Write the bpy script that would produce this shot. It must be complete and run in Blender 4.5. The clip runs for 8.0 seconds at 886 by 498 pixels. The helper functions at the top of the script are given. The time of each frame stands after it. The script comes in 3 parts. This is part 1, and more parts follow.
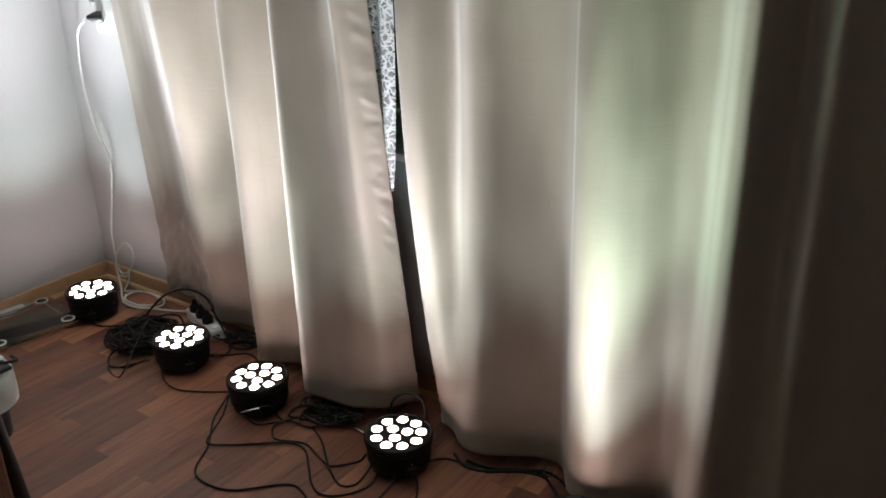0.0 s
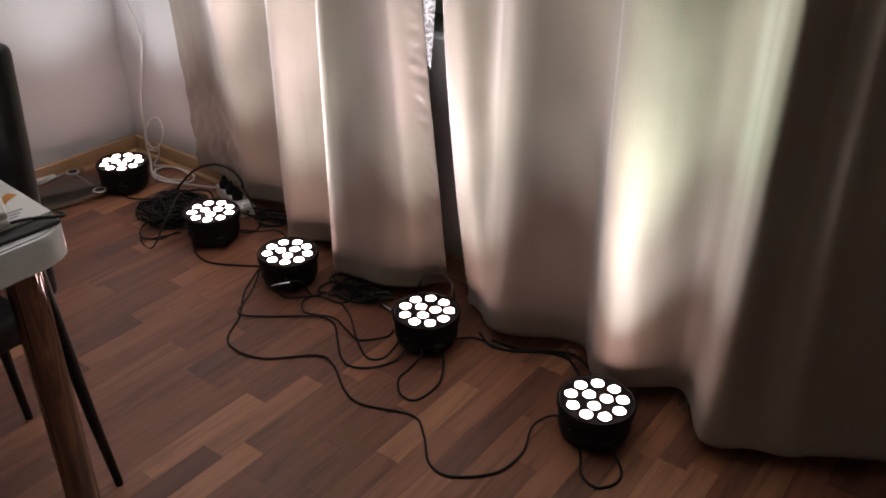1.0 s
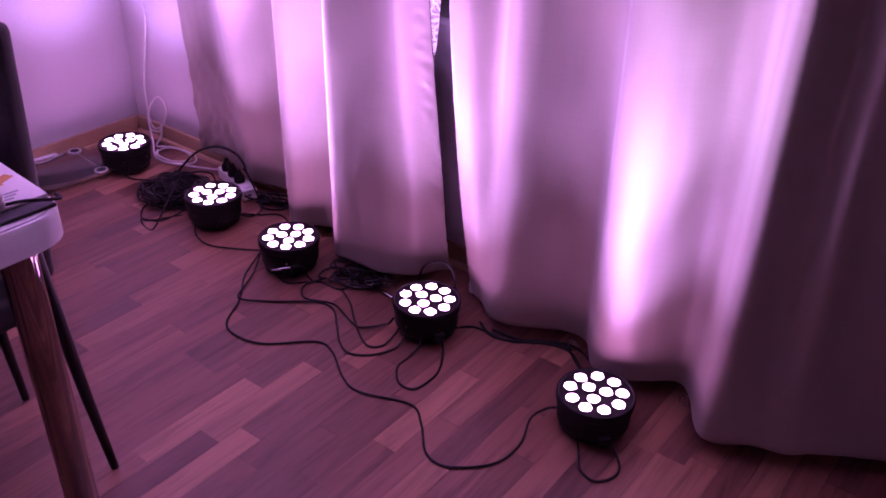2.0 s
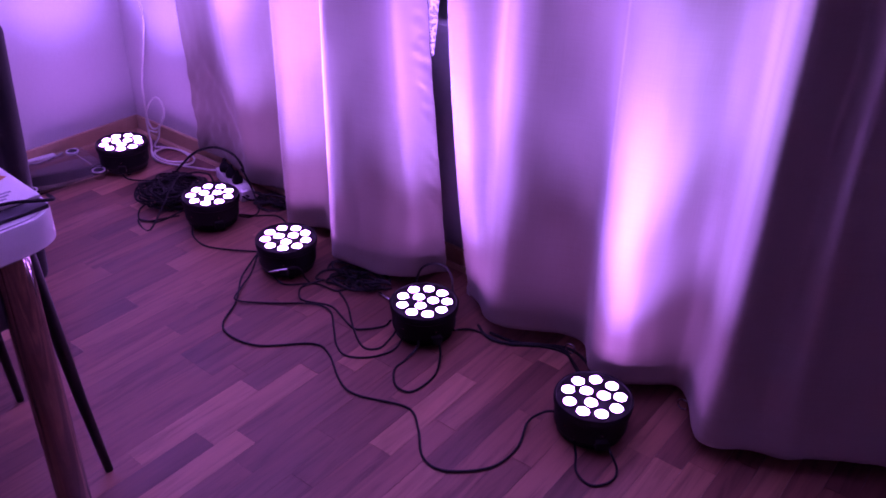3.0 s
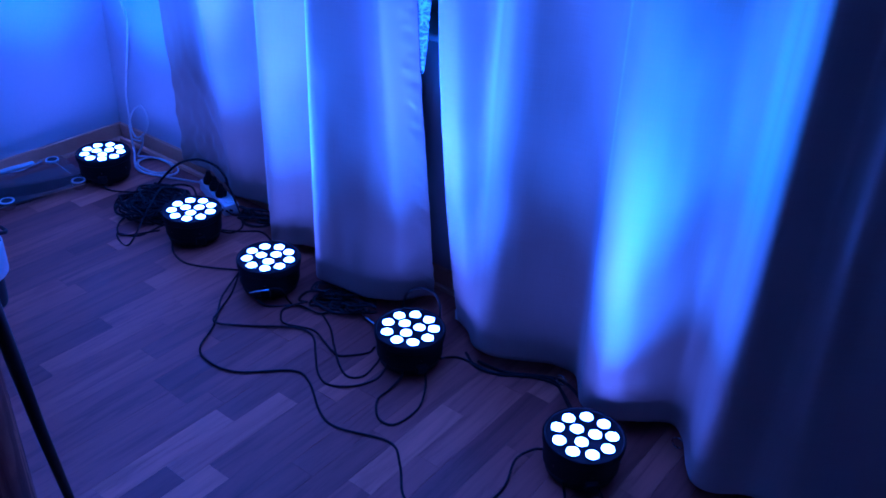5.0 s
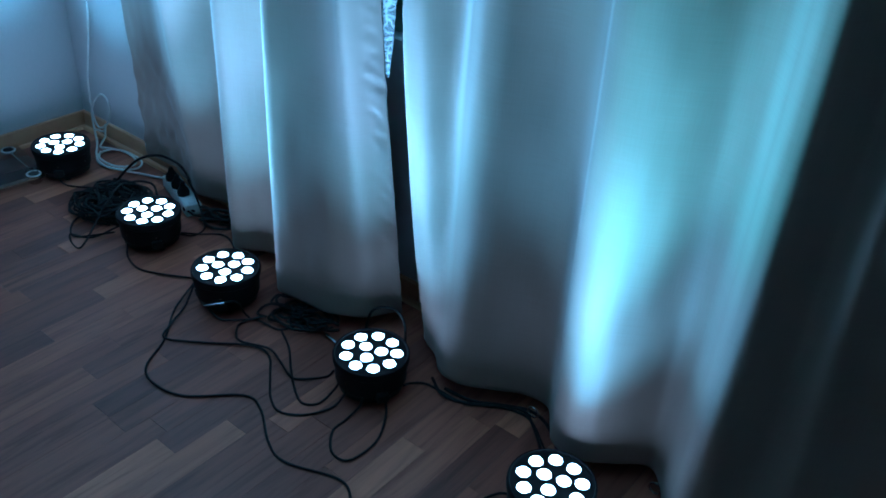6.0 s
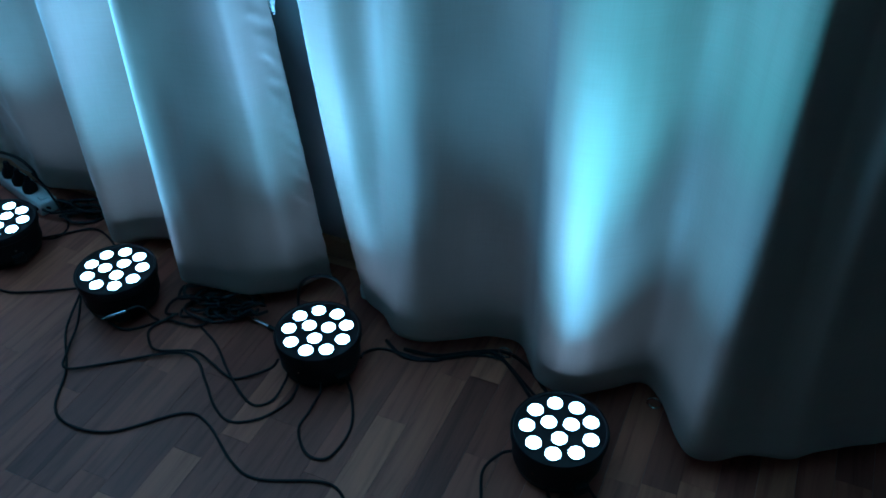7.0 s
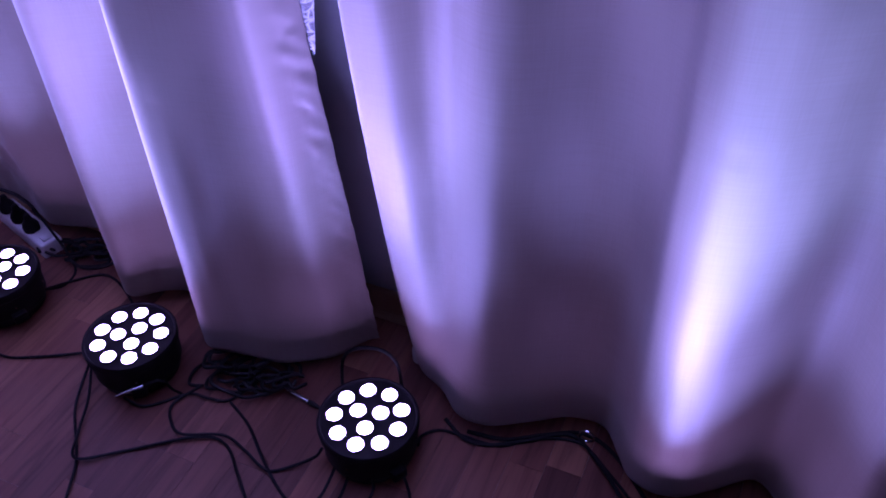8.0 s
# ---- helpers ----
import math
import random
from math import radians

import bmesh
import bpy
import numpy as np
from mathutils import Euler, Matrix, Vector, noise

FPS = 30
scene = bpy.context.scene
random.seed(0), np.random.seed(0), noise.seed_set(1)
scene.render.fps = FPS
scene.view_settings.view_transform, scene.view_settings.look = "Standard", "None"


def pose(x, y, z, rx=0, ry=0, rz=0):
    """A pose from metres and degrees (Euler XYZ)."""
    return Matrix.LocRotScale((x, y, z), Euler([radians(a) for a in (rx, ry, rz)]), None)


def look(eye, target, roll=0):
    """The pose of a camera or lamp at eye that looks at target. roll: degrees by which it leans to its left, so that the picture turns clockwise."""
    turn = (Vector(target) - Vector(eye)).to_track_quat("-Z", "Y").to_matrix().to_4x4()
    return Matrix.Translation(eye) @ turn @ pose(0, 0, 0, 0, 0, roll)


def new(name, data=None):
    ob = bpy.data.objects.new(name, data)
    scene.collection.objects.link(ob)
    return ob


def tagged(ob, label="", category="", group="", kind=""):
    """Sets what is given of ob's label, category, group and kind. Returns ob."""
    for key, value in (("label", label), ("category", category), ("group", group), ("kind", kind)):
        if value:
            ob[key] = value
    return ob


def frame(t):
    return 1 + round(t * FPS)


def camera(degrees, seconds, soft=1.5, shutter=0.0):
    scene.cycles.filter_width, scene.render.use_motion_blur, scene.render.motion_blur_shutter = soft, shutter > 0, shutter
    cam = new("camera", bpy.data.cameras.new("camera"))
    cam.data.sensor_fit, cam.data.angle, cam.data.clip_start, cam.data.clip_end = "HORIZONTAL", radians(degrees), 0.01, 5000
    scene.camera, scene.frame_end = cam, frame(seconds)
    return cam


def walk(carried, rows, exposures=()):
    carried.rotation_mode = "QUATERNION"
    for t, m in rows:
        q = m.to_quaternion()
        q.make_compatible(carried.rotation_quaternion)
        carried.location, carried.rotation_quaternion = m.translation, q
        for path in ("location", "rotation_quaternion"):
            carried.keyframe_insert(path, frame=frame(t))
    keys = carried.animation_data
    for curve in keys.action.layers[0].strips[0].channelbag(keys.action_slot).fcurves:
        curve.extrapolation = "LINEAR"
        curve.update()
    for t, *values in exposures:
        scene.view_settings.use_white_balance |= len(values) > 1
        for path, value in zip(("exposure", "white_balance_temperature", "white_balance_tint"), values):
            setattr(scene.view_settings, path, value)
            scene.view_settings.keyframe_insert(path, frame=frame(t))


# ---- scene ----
cam = camera(53.8, 8.0, soft=1.75)
PATH = [
    (0, (0.108, 0.086, 1.438), (-0.965, 1.583, 0.657), -1.3),
    (0.2, (0.107, 0.089, 1.432), (-1.002, 1.547, 0.618), -2.1),
    (0.3, (0.1, 0.083, 1.432), (-1.009, 1.53, 0.607), -1.9),
    (0.5, (0.101, 0.071, 1.426), (-0.994, 1.493, 0.543), -1.8),
    (0.7, (0.094, 0.063, 1.421), (-0.977, 1.462, 0.472), -0.9),
    (1, (0.087, 0.045, 1.404), (-0.956, 1.433, 0.411), 0.3),
    (1.5, (0.08, 0.054, 1.404), (-0.958, 1.424, 0.382), 1.1),
    (3, (0.077, 0.079, 1.4), (-0.963, 1.448, 0.378), 1.5),
    (3.5, (0.063, 0.081, 1.406), (-0.977, 1.45, 0.385), 1.8),
    (4, (0.051, 0.081, 1.407), (-0.986, 1.453, 0.386), 2.3),
    (4.5, (0.048, 0.115, 1.41), (-0.995, 1.477, 0.382), 2.0),
    (5, (0.024, 0.18, 1.407), (-1.009, 1.555, 0.386), 2.6),
    (5.2, (0.018, 0.216, 1.417), (-1.006, 1.6, 0.399), 2.9),
    (6.3, (-0.108, 0.425, 1.411), (-1.107, 1.771, 0.32), 4.5),
    (6.5, (-0.183, 0.427, 1.376), (-1.126, 1.827, 0.303), 5.1),
    (6.7, (-0.262, 0.445, 1.371), (-1.06, 1.912, 0.271), 4.5),
    (6.8, (-0.294, 0.456, 1.369), (-1.01, 1.923, 0.221), 2.7),
    (7, (-0.346, 0.482, 1.36), (-0.979, 1.911, 0.112), -0.7),
    (7.2, (-0.402, 0.524, 1.359), (-0.982, 1.903, 0.041), -1.9),
    (7.5, (-0.488, 0.604, 1.352), (-1.05, 1.965, -0.002), -1.7),
    (7.8, (-0.541, 0.69, 1.35), (-1.145, 2.063, 0.037), -1.7),
    (8, (-0.58, 0.77, 1.343), (-1.216, 2.122, 0.013), -2.1),
]
# exposure and white balance follow the colour cycle of the stage lights: seconds, stops, kelvin, tint
TINTS = [
    (0.0, 0.32, 15000, -43), (0.5, 0.24, 17000, -33), (0.7, 0.26, 17600, -27), (1.0, 0.26, 17500, -27), (1.1, 0.22, 24000, 50), (1.3, 0.26, 15500, 86), (1.5, 0.41, 10300, 99), (3.0, 0.13, 6250, 169),
    (3.5, -0.27, 5650, 192), (4.0, -0.46, 5050, 182), (4.5, -0.52, 3780, 80), (5.0, -0.46, 2860, 21), (6.3, -0.14, 3850, -87), (6.5, -0.17, 3850, -85), (7.0, -0.5, 3600, -83), (7.5, -0.4, 4120, -45), (8.0, -0.64, 5120, 54),
]
walk(cam, [(t, look(eye, target, roll)) for t, eye, target, roll in PATH], TINTS)

# ---- world and light ----
world = bpy.data.worlds.new("world")
scene.world = world
world.use_nodes = True
sky = world.node_tree.nodes.new("ShaderNodeTexSky")
sky.sky_type, sky.sun_disc = "NISHITA", False
sky.sun_elevation, sky.sun_rotation = radians(12), radians(120)
world.node_tree.nodes["Background"].inputs["Strength"].default_value = 0.02
world.node_tree.links.new(sky.outputs[0], world.node_tree.nodes["Background"].inputs["Color"])
BEAM_WATTS, BEAM_SPREAD, SPILL_WATTS, SPILL_SPREAD, LENS_GLOW = 1.65, 45.0, 1.55, 84.0, 9.5
LAMP_RED, LAMP_BLUE = 1.0, 2.0  # against green
ROSY = ((1.13, 0.93, 1.06), (0.97, 1.03, 0.97))
GREENISH = ((1.1, 0.97, 0.97), (0.76, 1.18, 0.87))

# the plan: inner faces of the room; EX and SY, out of view, are set for bounced light
WX, WY, EX, SY, TOP = -2.865, 1.915, 2.2, -1.9, 2.6


# ---- materials ----
def material(name, color, rough=0.5, metal=0.0):
    m = bpy.data.materials.new(name)
    m.use_nodes = True
    b = m.node_tree.nodes["Principled BSDF"]
    b.inputs["Base Color"].default_value = (*color, 1)
    b.inputs["Roughness"].default_value = rough
    b.inputs["Metallic"].default_value = metal
    return m, m.node_tree.nodes, m.node_tree.links, b


def node(nodes, kind, **values):
    n = nodes.new(kind)
    for key, value in values.items():
        n.inputs[key].default_value = value
    return n


def ramp(nodes, links, source, stops):
    r = nodes.new("ShaderNodeValToRGB")
    while len(r.color_ramp.elements) < len(stops):
        r.color_ramp.elements.new(0.5)
    for e, (at, c) in zip(r.color_ramp.elements, stops):
        e.position, e.color = at, (*c, 1)
    links.new(source, r.inputs[0])
    return r


def bump(nodes, links, b, source, strength, distance):
    n = node(nodes, "ShaderNodeBump", Strength=strength, Distance=distance)
    links.new(source, n.inputs["Height"])
    links.new(n.outputs[0], b.inputs["Normal"])
    return n


def mottled(name, dark, light, scale, rough=0.5, metal=0.0, relief=0.0, fine=200.0, spread=0.08):
    """A surface whose colour drifts between two tones at a coarse and a fine scale."""
    m, nodes, links, b = material(name, light, rough, metal)
    co = nodes.new("ShaderNodeTexCoord")
    n1 = node(nodes, "ShaderNodeTexNoise", Scale=scale, Detail=5.0)
    n2 = node(nodes, "ShaderNodeTexNoise", Scale=fine, Detail=2.0)
    mix = nodes.new("ShaderNodeMath")
    mix.operation = "MULTIPLY_ADD"
    mix.inputs[1].default_value = 0.3
    for n in (n1, n2):
        links.new(co.outputs["Object"], n.inputs["Vector"])
    links.new(n2.outputs["Fac"], mix.inputs[0])
    links.new(n1.outputs["Fac"], mix.inputs[2])
    r = ramp(nodes, links, mix.outputs[0], [(0.45, dark), (0.85, light)])
    links.new(r.outputs[0], b.inputs["Base Color"])
    rr = node(nodes, "ShaderNodeMapRange")
    rr.inputs["To Min"].default_value, rr.inputs["To Max"].default_value = max(rough - spread, 0.02), min(rough + spread, 1)
    links.new(n1.outputs["Fac"], rr.inputs["Value"])
    links.new(rr.outputs[0], b.inputs["Roughness"])
    if relief:
        bump(nodes, links, b, n2.outputs["Fac"], 0.4, relief)
    return m


def laminate(name, per_island):
    """Reddish-brown laminate strips, each of its own tone, with grain along y."""
    m, nodes, links, b = material(name, (0.2, 0.09, 0.05), 0.36)
    co = nodes.new("ShaderNodeTexCoord")
    if per_island:
        rand = nodes.new("ShaderNodeNewGeometry").outputs["Random Per Island"]
    else:
        rand = nodes.new("ShaderNodeObjectInfo").outputs["Random"]
    shift = nodes.new("ShaderNodeVectorMath")
    shift.operation = "MULTIPLY_ADD"
    shift.inputs[1].default_value = (7.3, 13.1, 3.7)
    links.new(rand, shift.inputs[0])
    links.new(co.outputs["Object"], shift.inputs[2])
    stretch = nodes.new("ShaderNodeMapping")
    stretch.inputs["Scale"].default_value = (30, 2.2, 30)
    links.new(shift.outputs[0], stretch.inputs["Vector"])
    grain = node(nodes, "ShaderNodeTexNoise", Scale=1.6, Detail=6.0, Roughness=0.62, Distortion=0.7)
    links.new(stretch.outputs[0], grain.inputs["Vector"])
    tone = ramp(nodes, links, rand, [(0.0, (0.138, 0.053, 0.036)), (0.4, (0.2, 0.078, 0.05)), (0.75, (0.27, 0.108, 0.067)), (1.0, (0.42, 0.19, 0.11))])
    streak = ramp(nodes, links, grain.outputs["Fac"], [(0.3, (0.55, 0.5, 0.48)), (0.5, (0.95, 0.95, 0.95)), (0.75, (1.2, 1.2, 1.15))])
    mul = nodes.new("ShaderNodeMix")
    mul.data_type, mul.blend_type = "RGBA", "MULTIPLY"
    mul.inputs[0].default_value = 1.0
    links.new(tone.outputs[0], mul.inputs[6])
    links.new(streak.outputs[0], mul.inputs[7])
    links.new(mul.outputs[2], b.inputs["Base Color"])
    wear = node(nodes, "ShaderNodeTexNoise", Scale=4.0, Detail=4.0)
    links.new(co.outputs["Object"], wear.inputs["Vector"])
    rr = node(nodes, "ShaderNodeMapRange")
    rr.inputs["To Min"].default_value, rr.inputs["To Max"].default_value = 0.3, 0.5
    links.new(wear.outputs["Fac"], rr.inputs["Value"])
    links.new(rr.outputs[0], b.inputs["Roughness"])
    bump(nodes, links, b, grain.outputs["Fac"], 0.15, 0.0004)
    return m


def cloth(name, dark, light):
    """Woven curtain cloth with a faint slubbed weave and a soft sheen."""
    m, nodes, links, b = material(name, light, 0.62)
    co = nodes.new("ShaderNodeTexCoord")
    long = nodes.new("ShaderNodeMapping")
    long.inputs["Scale"].default_value = (500, 500, 18)
    flat = nodes.new("ShaderNodeMapping")
    flat.inputs["Scale"].default_value = (14, 14, 420)
    n1 = node(nodes, "ShaderNodeTexNoise", Scale=1.0, Detail=2.0)
    n2 = node(nodes, "ShaderNodeTexNoise", Scale=1.0, Detail=2.0)
    n3 = node(nodes, "ShaderNodeTexNoise", Scale=3.5, Detail=4.0)
    links.new(co.outputs["Object"], long.inputs["Vector"])
    links.new(co.outputs["Object"], flat.inputs["Vector"])
    links.new(co.outputs["Object"], n3.inputs["Vector"])
    links.new(long.outputs[0], n1.inputs["Vector"])
    links.new(flat.outputs[0], n2.inputs["Vector"])
    add = nodes.new("ShaderNodeMath")
    add.operation = "ADD"
    links.new(n1.outputs["Fac"], add.inputs[0])
    links.new(n2.outputs["Fac"], add.inputs[1])
    half = nodes.new("ShaderNodeMath")
    half.operation = "MULTIPLY_ADD"
    half.inputs[1].default_value = 0.4
    links.new(add.outputs[0], half.inputs[0])
    links.new(n3.outputs["Fac"], half.inputs[2])
    r = ramp(nodes, links, half.outputs[0], [(0.55, dark), (1.1, light)])
    links.new(r.outputs[0], b.inputs["Base Color"])
    b.inputs["Sheen Weight"].default_value = 0.25
    b.inputs["Sheen Roughness"].default_value = 0.4
    bump(nodes, links, b, add.outputs[0], 0.1, 0.0004)
    return m


def glowing(name, color, strength):
    m, nodes, links, b = material(name, (0.9, 0.9, 0.9), 0.1)
    b.inputs["Emission Color"].default_value = (*color, 1)
    b.inputs["Emission Strength"].default_value = strength
    return m


def clear(name, tint, rough=0.02):
    m, nodes, links, b = material(name, tint, rough)
    b.inputs["Transmission Weight"].default_value = 1.0
    b.inputs["IOR"].default_value = 1.45
    return m


def lace_cloth(name):
    """White lace: dense leaf-like threads with open net between them."""
    m, nodes, links, b = material(name, (0.62, 0.62, 0.63), 0.5)
    co = nodes.new("ShaderNodeTexCoord")
    warp = node(nodes, "ShaderNodeTexNoise", Scale=22.0, Detail=3.0)
    links.new(co.outputs["Object"], warp.inputs["Vector"])
    mixv = nodes.new("ShaderNodeMix")
    mixv.data_type = "VECTOR"
    mixv.inputs[0].default_value = 0.06
    links.new(co.outputs["Object"], mixv.inputs[4])
    links.new(warp.outputs["Color"], mixv.inputs[5])
    v = node(nodes, "ShaderNodeTexVoronoi", Scale=62.0)
    v.feature = "DISTANCE_TO_EDGE"
    links.new(mixv.outputs[1], v.inputs["Vector"])
    r = ramp(nodes, links, v.outputs["Distance"], [(0.05, (1, 1, 1)), (0.16, (0.3, 0.3, 0.3))])
    t = nodes.new("ShaderNodeBsdfTransparent")
    out = nodes["Material Output"]
    mix = nodes.new("ShaderNodeMixShader")
    links.new(r.outputs[0], mix.inputs[0])
    links.new(t.outputs[0], mix.inputs[1])
    links.new(b.outputs[0], mix.inputs[2])
    links.new(mix.outputs[0], out.inputs["Surface"])
    bump(nodes, links, b, v.outputs["Distance"], 0.6, 0.002)
    return m


PAINT = mottled("wall_paint", (0.63, 0.615, 0.615), (0.69, 0.675, 0.675), 1.3, 0.7, relief=0.0006, fine=90)
CEILING = mottled("ceiling_paint", (0.76, 0.76, 0.75), (0.82, 0.82, 0.81), 1.1, 0.8)
BASE_WOOD = mottled("baseboard_wood", (0.46, 0.27, 0.15), (0.56, 0.35, 0.2), 6, 0.4, fine=60)
STRIP = laminate("laminate_strip", False)
STRIPS = laminate("laminate_strips", True)
SUBFLOOR = mottled("floor_joint", (0.02, 0.012, 0.008), (0.03, 0.016, 0.01), 8, 0.7)
CURTAIN = cloth("curtain_cloth", (0.30, 0.243, 0.20), (0.345, 0.285, 0.24))
LACE = lace_cloth("lace")
BLACK = mottled("black_lamp_shell", (0.006, 0.006, 0.0075), (0.011, 0.011, 0.013), 9, 0.6, relief=0.0003, fine=900)
FACE = mottled("black_lamp_face", (0.006, 0.006, 0.008), (0.012, 0.011, 0.013), 14, 0.5)
RUBBER = mottled("black_rubber", (0.006, 0.006, 0.0065), (0.012, 0.0118, 0.012), 20, 0.55, fine=400)
for dull in (RUBBER, BLACK, FACE):
    dull.node_tree.nodes["Principled BSDF"].inputs["Specular IOR Level"].default_value = 0.25
LENS = glowing("lit_lens", (1.45, 1.0, 1.9), LENS_GLOW)
STEEL = mottled("steel", (0.55, 0.55, 0.57), (0.75, 0.75, 0.76), 30, 0.2, 1.0)
CHROME = mottled("chrome", (0.34, 0.31, 0.29), (0.44, 0.41, 0.39), 12, 0.1, 1.0, spread=0.03)
WHITE = mottled("white_plastic", (0.66, 0.66, 0.64), (0.76, 0.76, 0.74), 12, 0.38)
CORD = mottled("white_cord", (0.66, 0.65, 0.62), (0.78, 0.77, 0.74), 14, 0.45)
TABLE = mottled("white_table_lacquer", (0.74, 0.74, 0.74), (0.82, 0.82, 0.82), 3, 0.18)
LEATHER = mottled("black_leatherette", (0.012, 0.012, 0.014), (0.026, 0.025, 0.027), 25, 0.5, relief=0.0008, fine=160)
DARKWOOD = mottled("black_metal_leg", (0.012, 0.011, 0.011), (0.022, 0.02, 0.02), 12, 0.35, 0.3)
PAPER = mottled("paper", (0.74, 0.73, 0.7), (0.82, 0.81, 0.79), 9, 0.6)
ORANGE = mottled("orange_print", (0.62, 0.27, 0.07), (0.72, 0.33, 0.1), 20, 0.5)
GREYINK = mottled("grey_print", (0.3, 0.3, 0.33), (0.36, 0.36, 0.38), 20, 0.6)
GLASS = clear("scale_glass", (0.86, 0.93, 0.91))
PANE = clear("window_glass", (0.95, 0.97, 0.97))
VINYL = mottled("white_window_vinyl", (0.74, 0.75, 0.75), (0.82, 0.83, 0.83), 5, 0.3)
PLUGGREY = mottled("dark_plug", (0.03, 0.03, 0.032), (0.055, 0.055, 0.055), 20, 0.4)


# ---- mesh helpers ----
def mesh_of(name, bm, mat, smooth=False):
    me = bpy.data.meshes.new(name)
    bmesh.ops.recalc_face_normals(bm, faces=bm.faces)
    bm.to_mesh(me)
    bm.free()
    me.materials.append(mat)
    if smooth:
        me.shade_smooth()
        me.set_sharp_from_angle(angle=radians(40))
    return me


def part(name, bm, mat, parent=None, label="", smooth=True):
    ob = new(name, mesh_of(name, bm, mat, smooth))
    ob.parent = parent
    return tagged(ob, label) if label else ob


def thing(name, x, y, z, label, category, group="", turn=0.0):
    ob = new(name)
    ob.empty_display_size = 0.05
    ob.matrix_basis = pose(x, y, z, 0, 0, turn)
    return tagged(ob, label, category, group)


def box(bm, lo, hi, bevel=0.0, seg=2):
    r = bmesh.ops.create_cube(bm, size=1, matrix=Matrix.LocRotScale([(a + b) / 2 for a, b in zip(lo, hi)], None, [b - a for a, b in zip(lo, hi)]))
    if bevel:
        edges = list({e for v in r["verts"] for e in v.link_edges})
        bmesh.ops.bevel(bm, geom=edges, offset=bevel, segments=seg, profile=0.5, affect="EDGES")
    return bm


def boxed(lo, hi, bevel=0.0, seg=2):
    return box(bmesh.new(), lo, hi, bevel, seg)


def turned(profile, seg=32, at=(0, 0, 0)):
    """A body turned about z from (radius, height) pairs, closed at the axis where the radius is 0."""
    bm = bmesh.new()
    rings = []
    for r, z in profile:
        if r < 1e-6:
            rings.append([bm.verts.new((at[0], at[1], at[2] + z))])
        else:
            rings.append([bm.verts.new((at[0] + r * math.cos(2 * math.pi * i / seg), at[1] + r * math.sin(2 * math.pi * i / seg), at[2] + z)) for i in range(seg)])
    for a, b in zip(rings, rings[1:]):
        for i in range(seg):
            j = (i + 1) % seg
            f = [a[i % len(a)], a[j % len(a)], b[j % len(b)], b[i % len(b)]]
            f = list(dict.fromkeys(f))
            if len(f) > 2:
                bm.faces.new(f)
    return bm


def glide(points, steps=8):
    """A smooth line through the points (Catmull-Rom)."""
    p = [Vector(q) for q in points]
    p = [2 * p[0] - p[1]] + p + [2 * p[-1] - p[-2]]
    out = []
    for i in range(1, len(p) - 2):
        for k in range(steps):
            t = k / steps
            out.append(0.5 * (2 * p[i] + (p[i + 1] - p[i - 1]) * t + (2 * p[i - 1] - 5 * p[i] + 4 * p[i + 1] - p[i + 2]) * t * t + (3 * p[i] - p[i - 1] - 3 * p[i + 1] + p[i + 2]) * t ** 3))
    out.append(p[-2])
    return out


def tube(points, radius, sides=8, bm=None, taper=None):
    """A round cord along the points."""
    bm = bm or bmesh.new()
    rings, up = [], Vector((0, 0, 1))
    for i, q in enumerate(points):
        d = (points[min(i + 1, len(points) - 1)] - points[max(i - 1, 0)]).normalized()
        side = d.cross(up)
        if side.length < 1e-3:
            side = d.cross(Vector((0, 1, 0)))
        side.normalize()
        top = side.cross(d).normalized()
        r = radius if taper is None else radius + (taper - radius) * i / (len(points) - 1)
        rings.append([bm.verts.new(q + r * (math.cos(2 * math.pi * k / sides) * side + math.sin(2 * math.pi * k / sides) * top)) for k in range(sides)])
    for a, b in zip(rings, rings[1:]):
        for k in range(sides):
            bm.faces.new((a[k], a[(k + 1) % sides], b[(k + 1) % sides], b[k]))
    bm.faces.new(rings[0][::-1])
    bm.faces.new(rings[-1])
    return bm


def setting(name, bm, mat, label, category, smooth=False):
    return tagged(part(name, bm, mat, None, "", smooth), label, category, "", "structure")


# ---- the room ----
floor = setting("floor", boxed((WX - 0.2, SY - 0.2, -0.15), (EX + 0.2, WY + 0.2, -0.005)), SUBFLOOR, "reddish-brown wood laminate floor of narrow strips", "floor")
setting("ceiling", boxed((WX - 0.2, SY - 0.2, TOP), (EX + 0.2, WY + 0.2, TOP + 0.15)), CEILING, "plain white painted ceiling", "ceiling")
setting("wall_west", boxed((WX - 0.2, SY - 0.2, -0.005), (WX, WY + 0.2, TOP)), PAINT, "plain pale grey painted wall", "wall")
# east and south walls are unseen, added to close the room and bounce lamp light
setting("unseen_wall_east", boxed((EX, SY - 0.2, -0.005), (EX + 0.2, WY + 0.2, TOP)), PAINT, "plain pale grey painted wall", "wall")
setting("unseen_wall_south", boxed((WX, SY - 0.2, -0.005), (EX, SY, TOP)), PAINT, "plain pale grey painted wall", "wall")
OX0, OX1, OZ0, OZ1 = -1.95, 0.25, 0.735, 2.2
bm = bmesh.new()
box(bm, (WX, WY, -0.005), (OX0, WY + 0.2, TOP))
box(bm, (OX1, WY, -0.005), (EX, WY + 0.2, TOP))
box(bm, (OX0, WY, -0.005), (OX1, WY + 0.2, OZ0))
box(bm, (OX0, WY, OZ1), (OX1, WY + 0.2, TOP))
setting("wall_north", bm, PAINT, "pale grey painted window wall behind curtains", "wall")


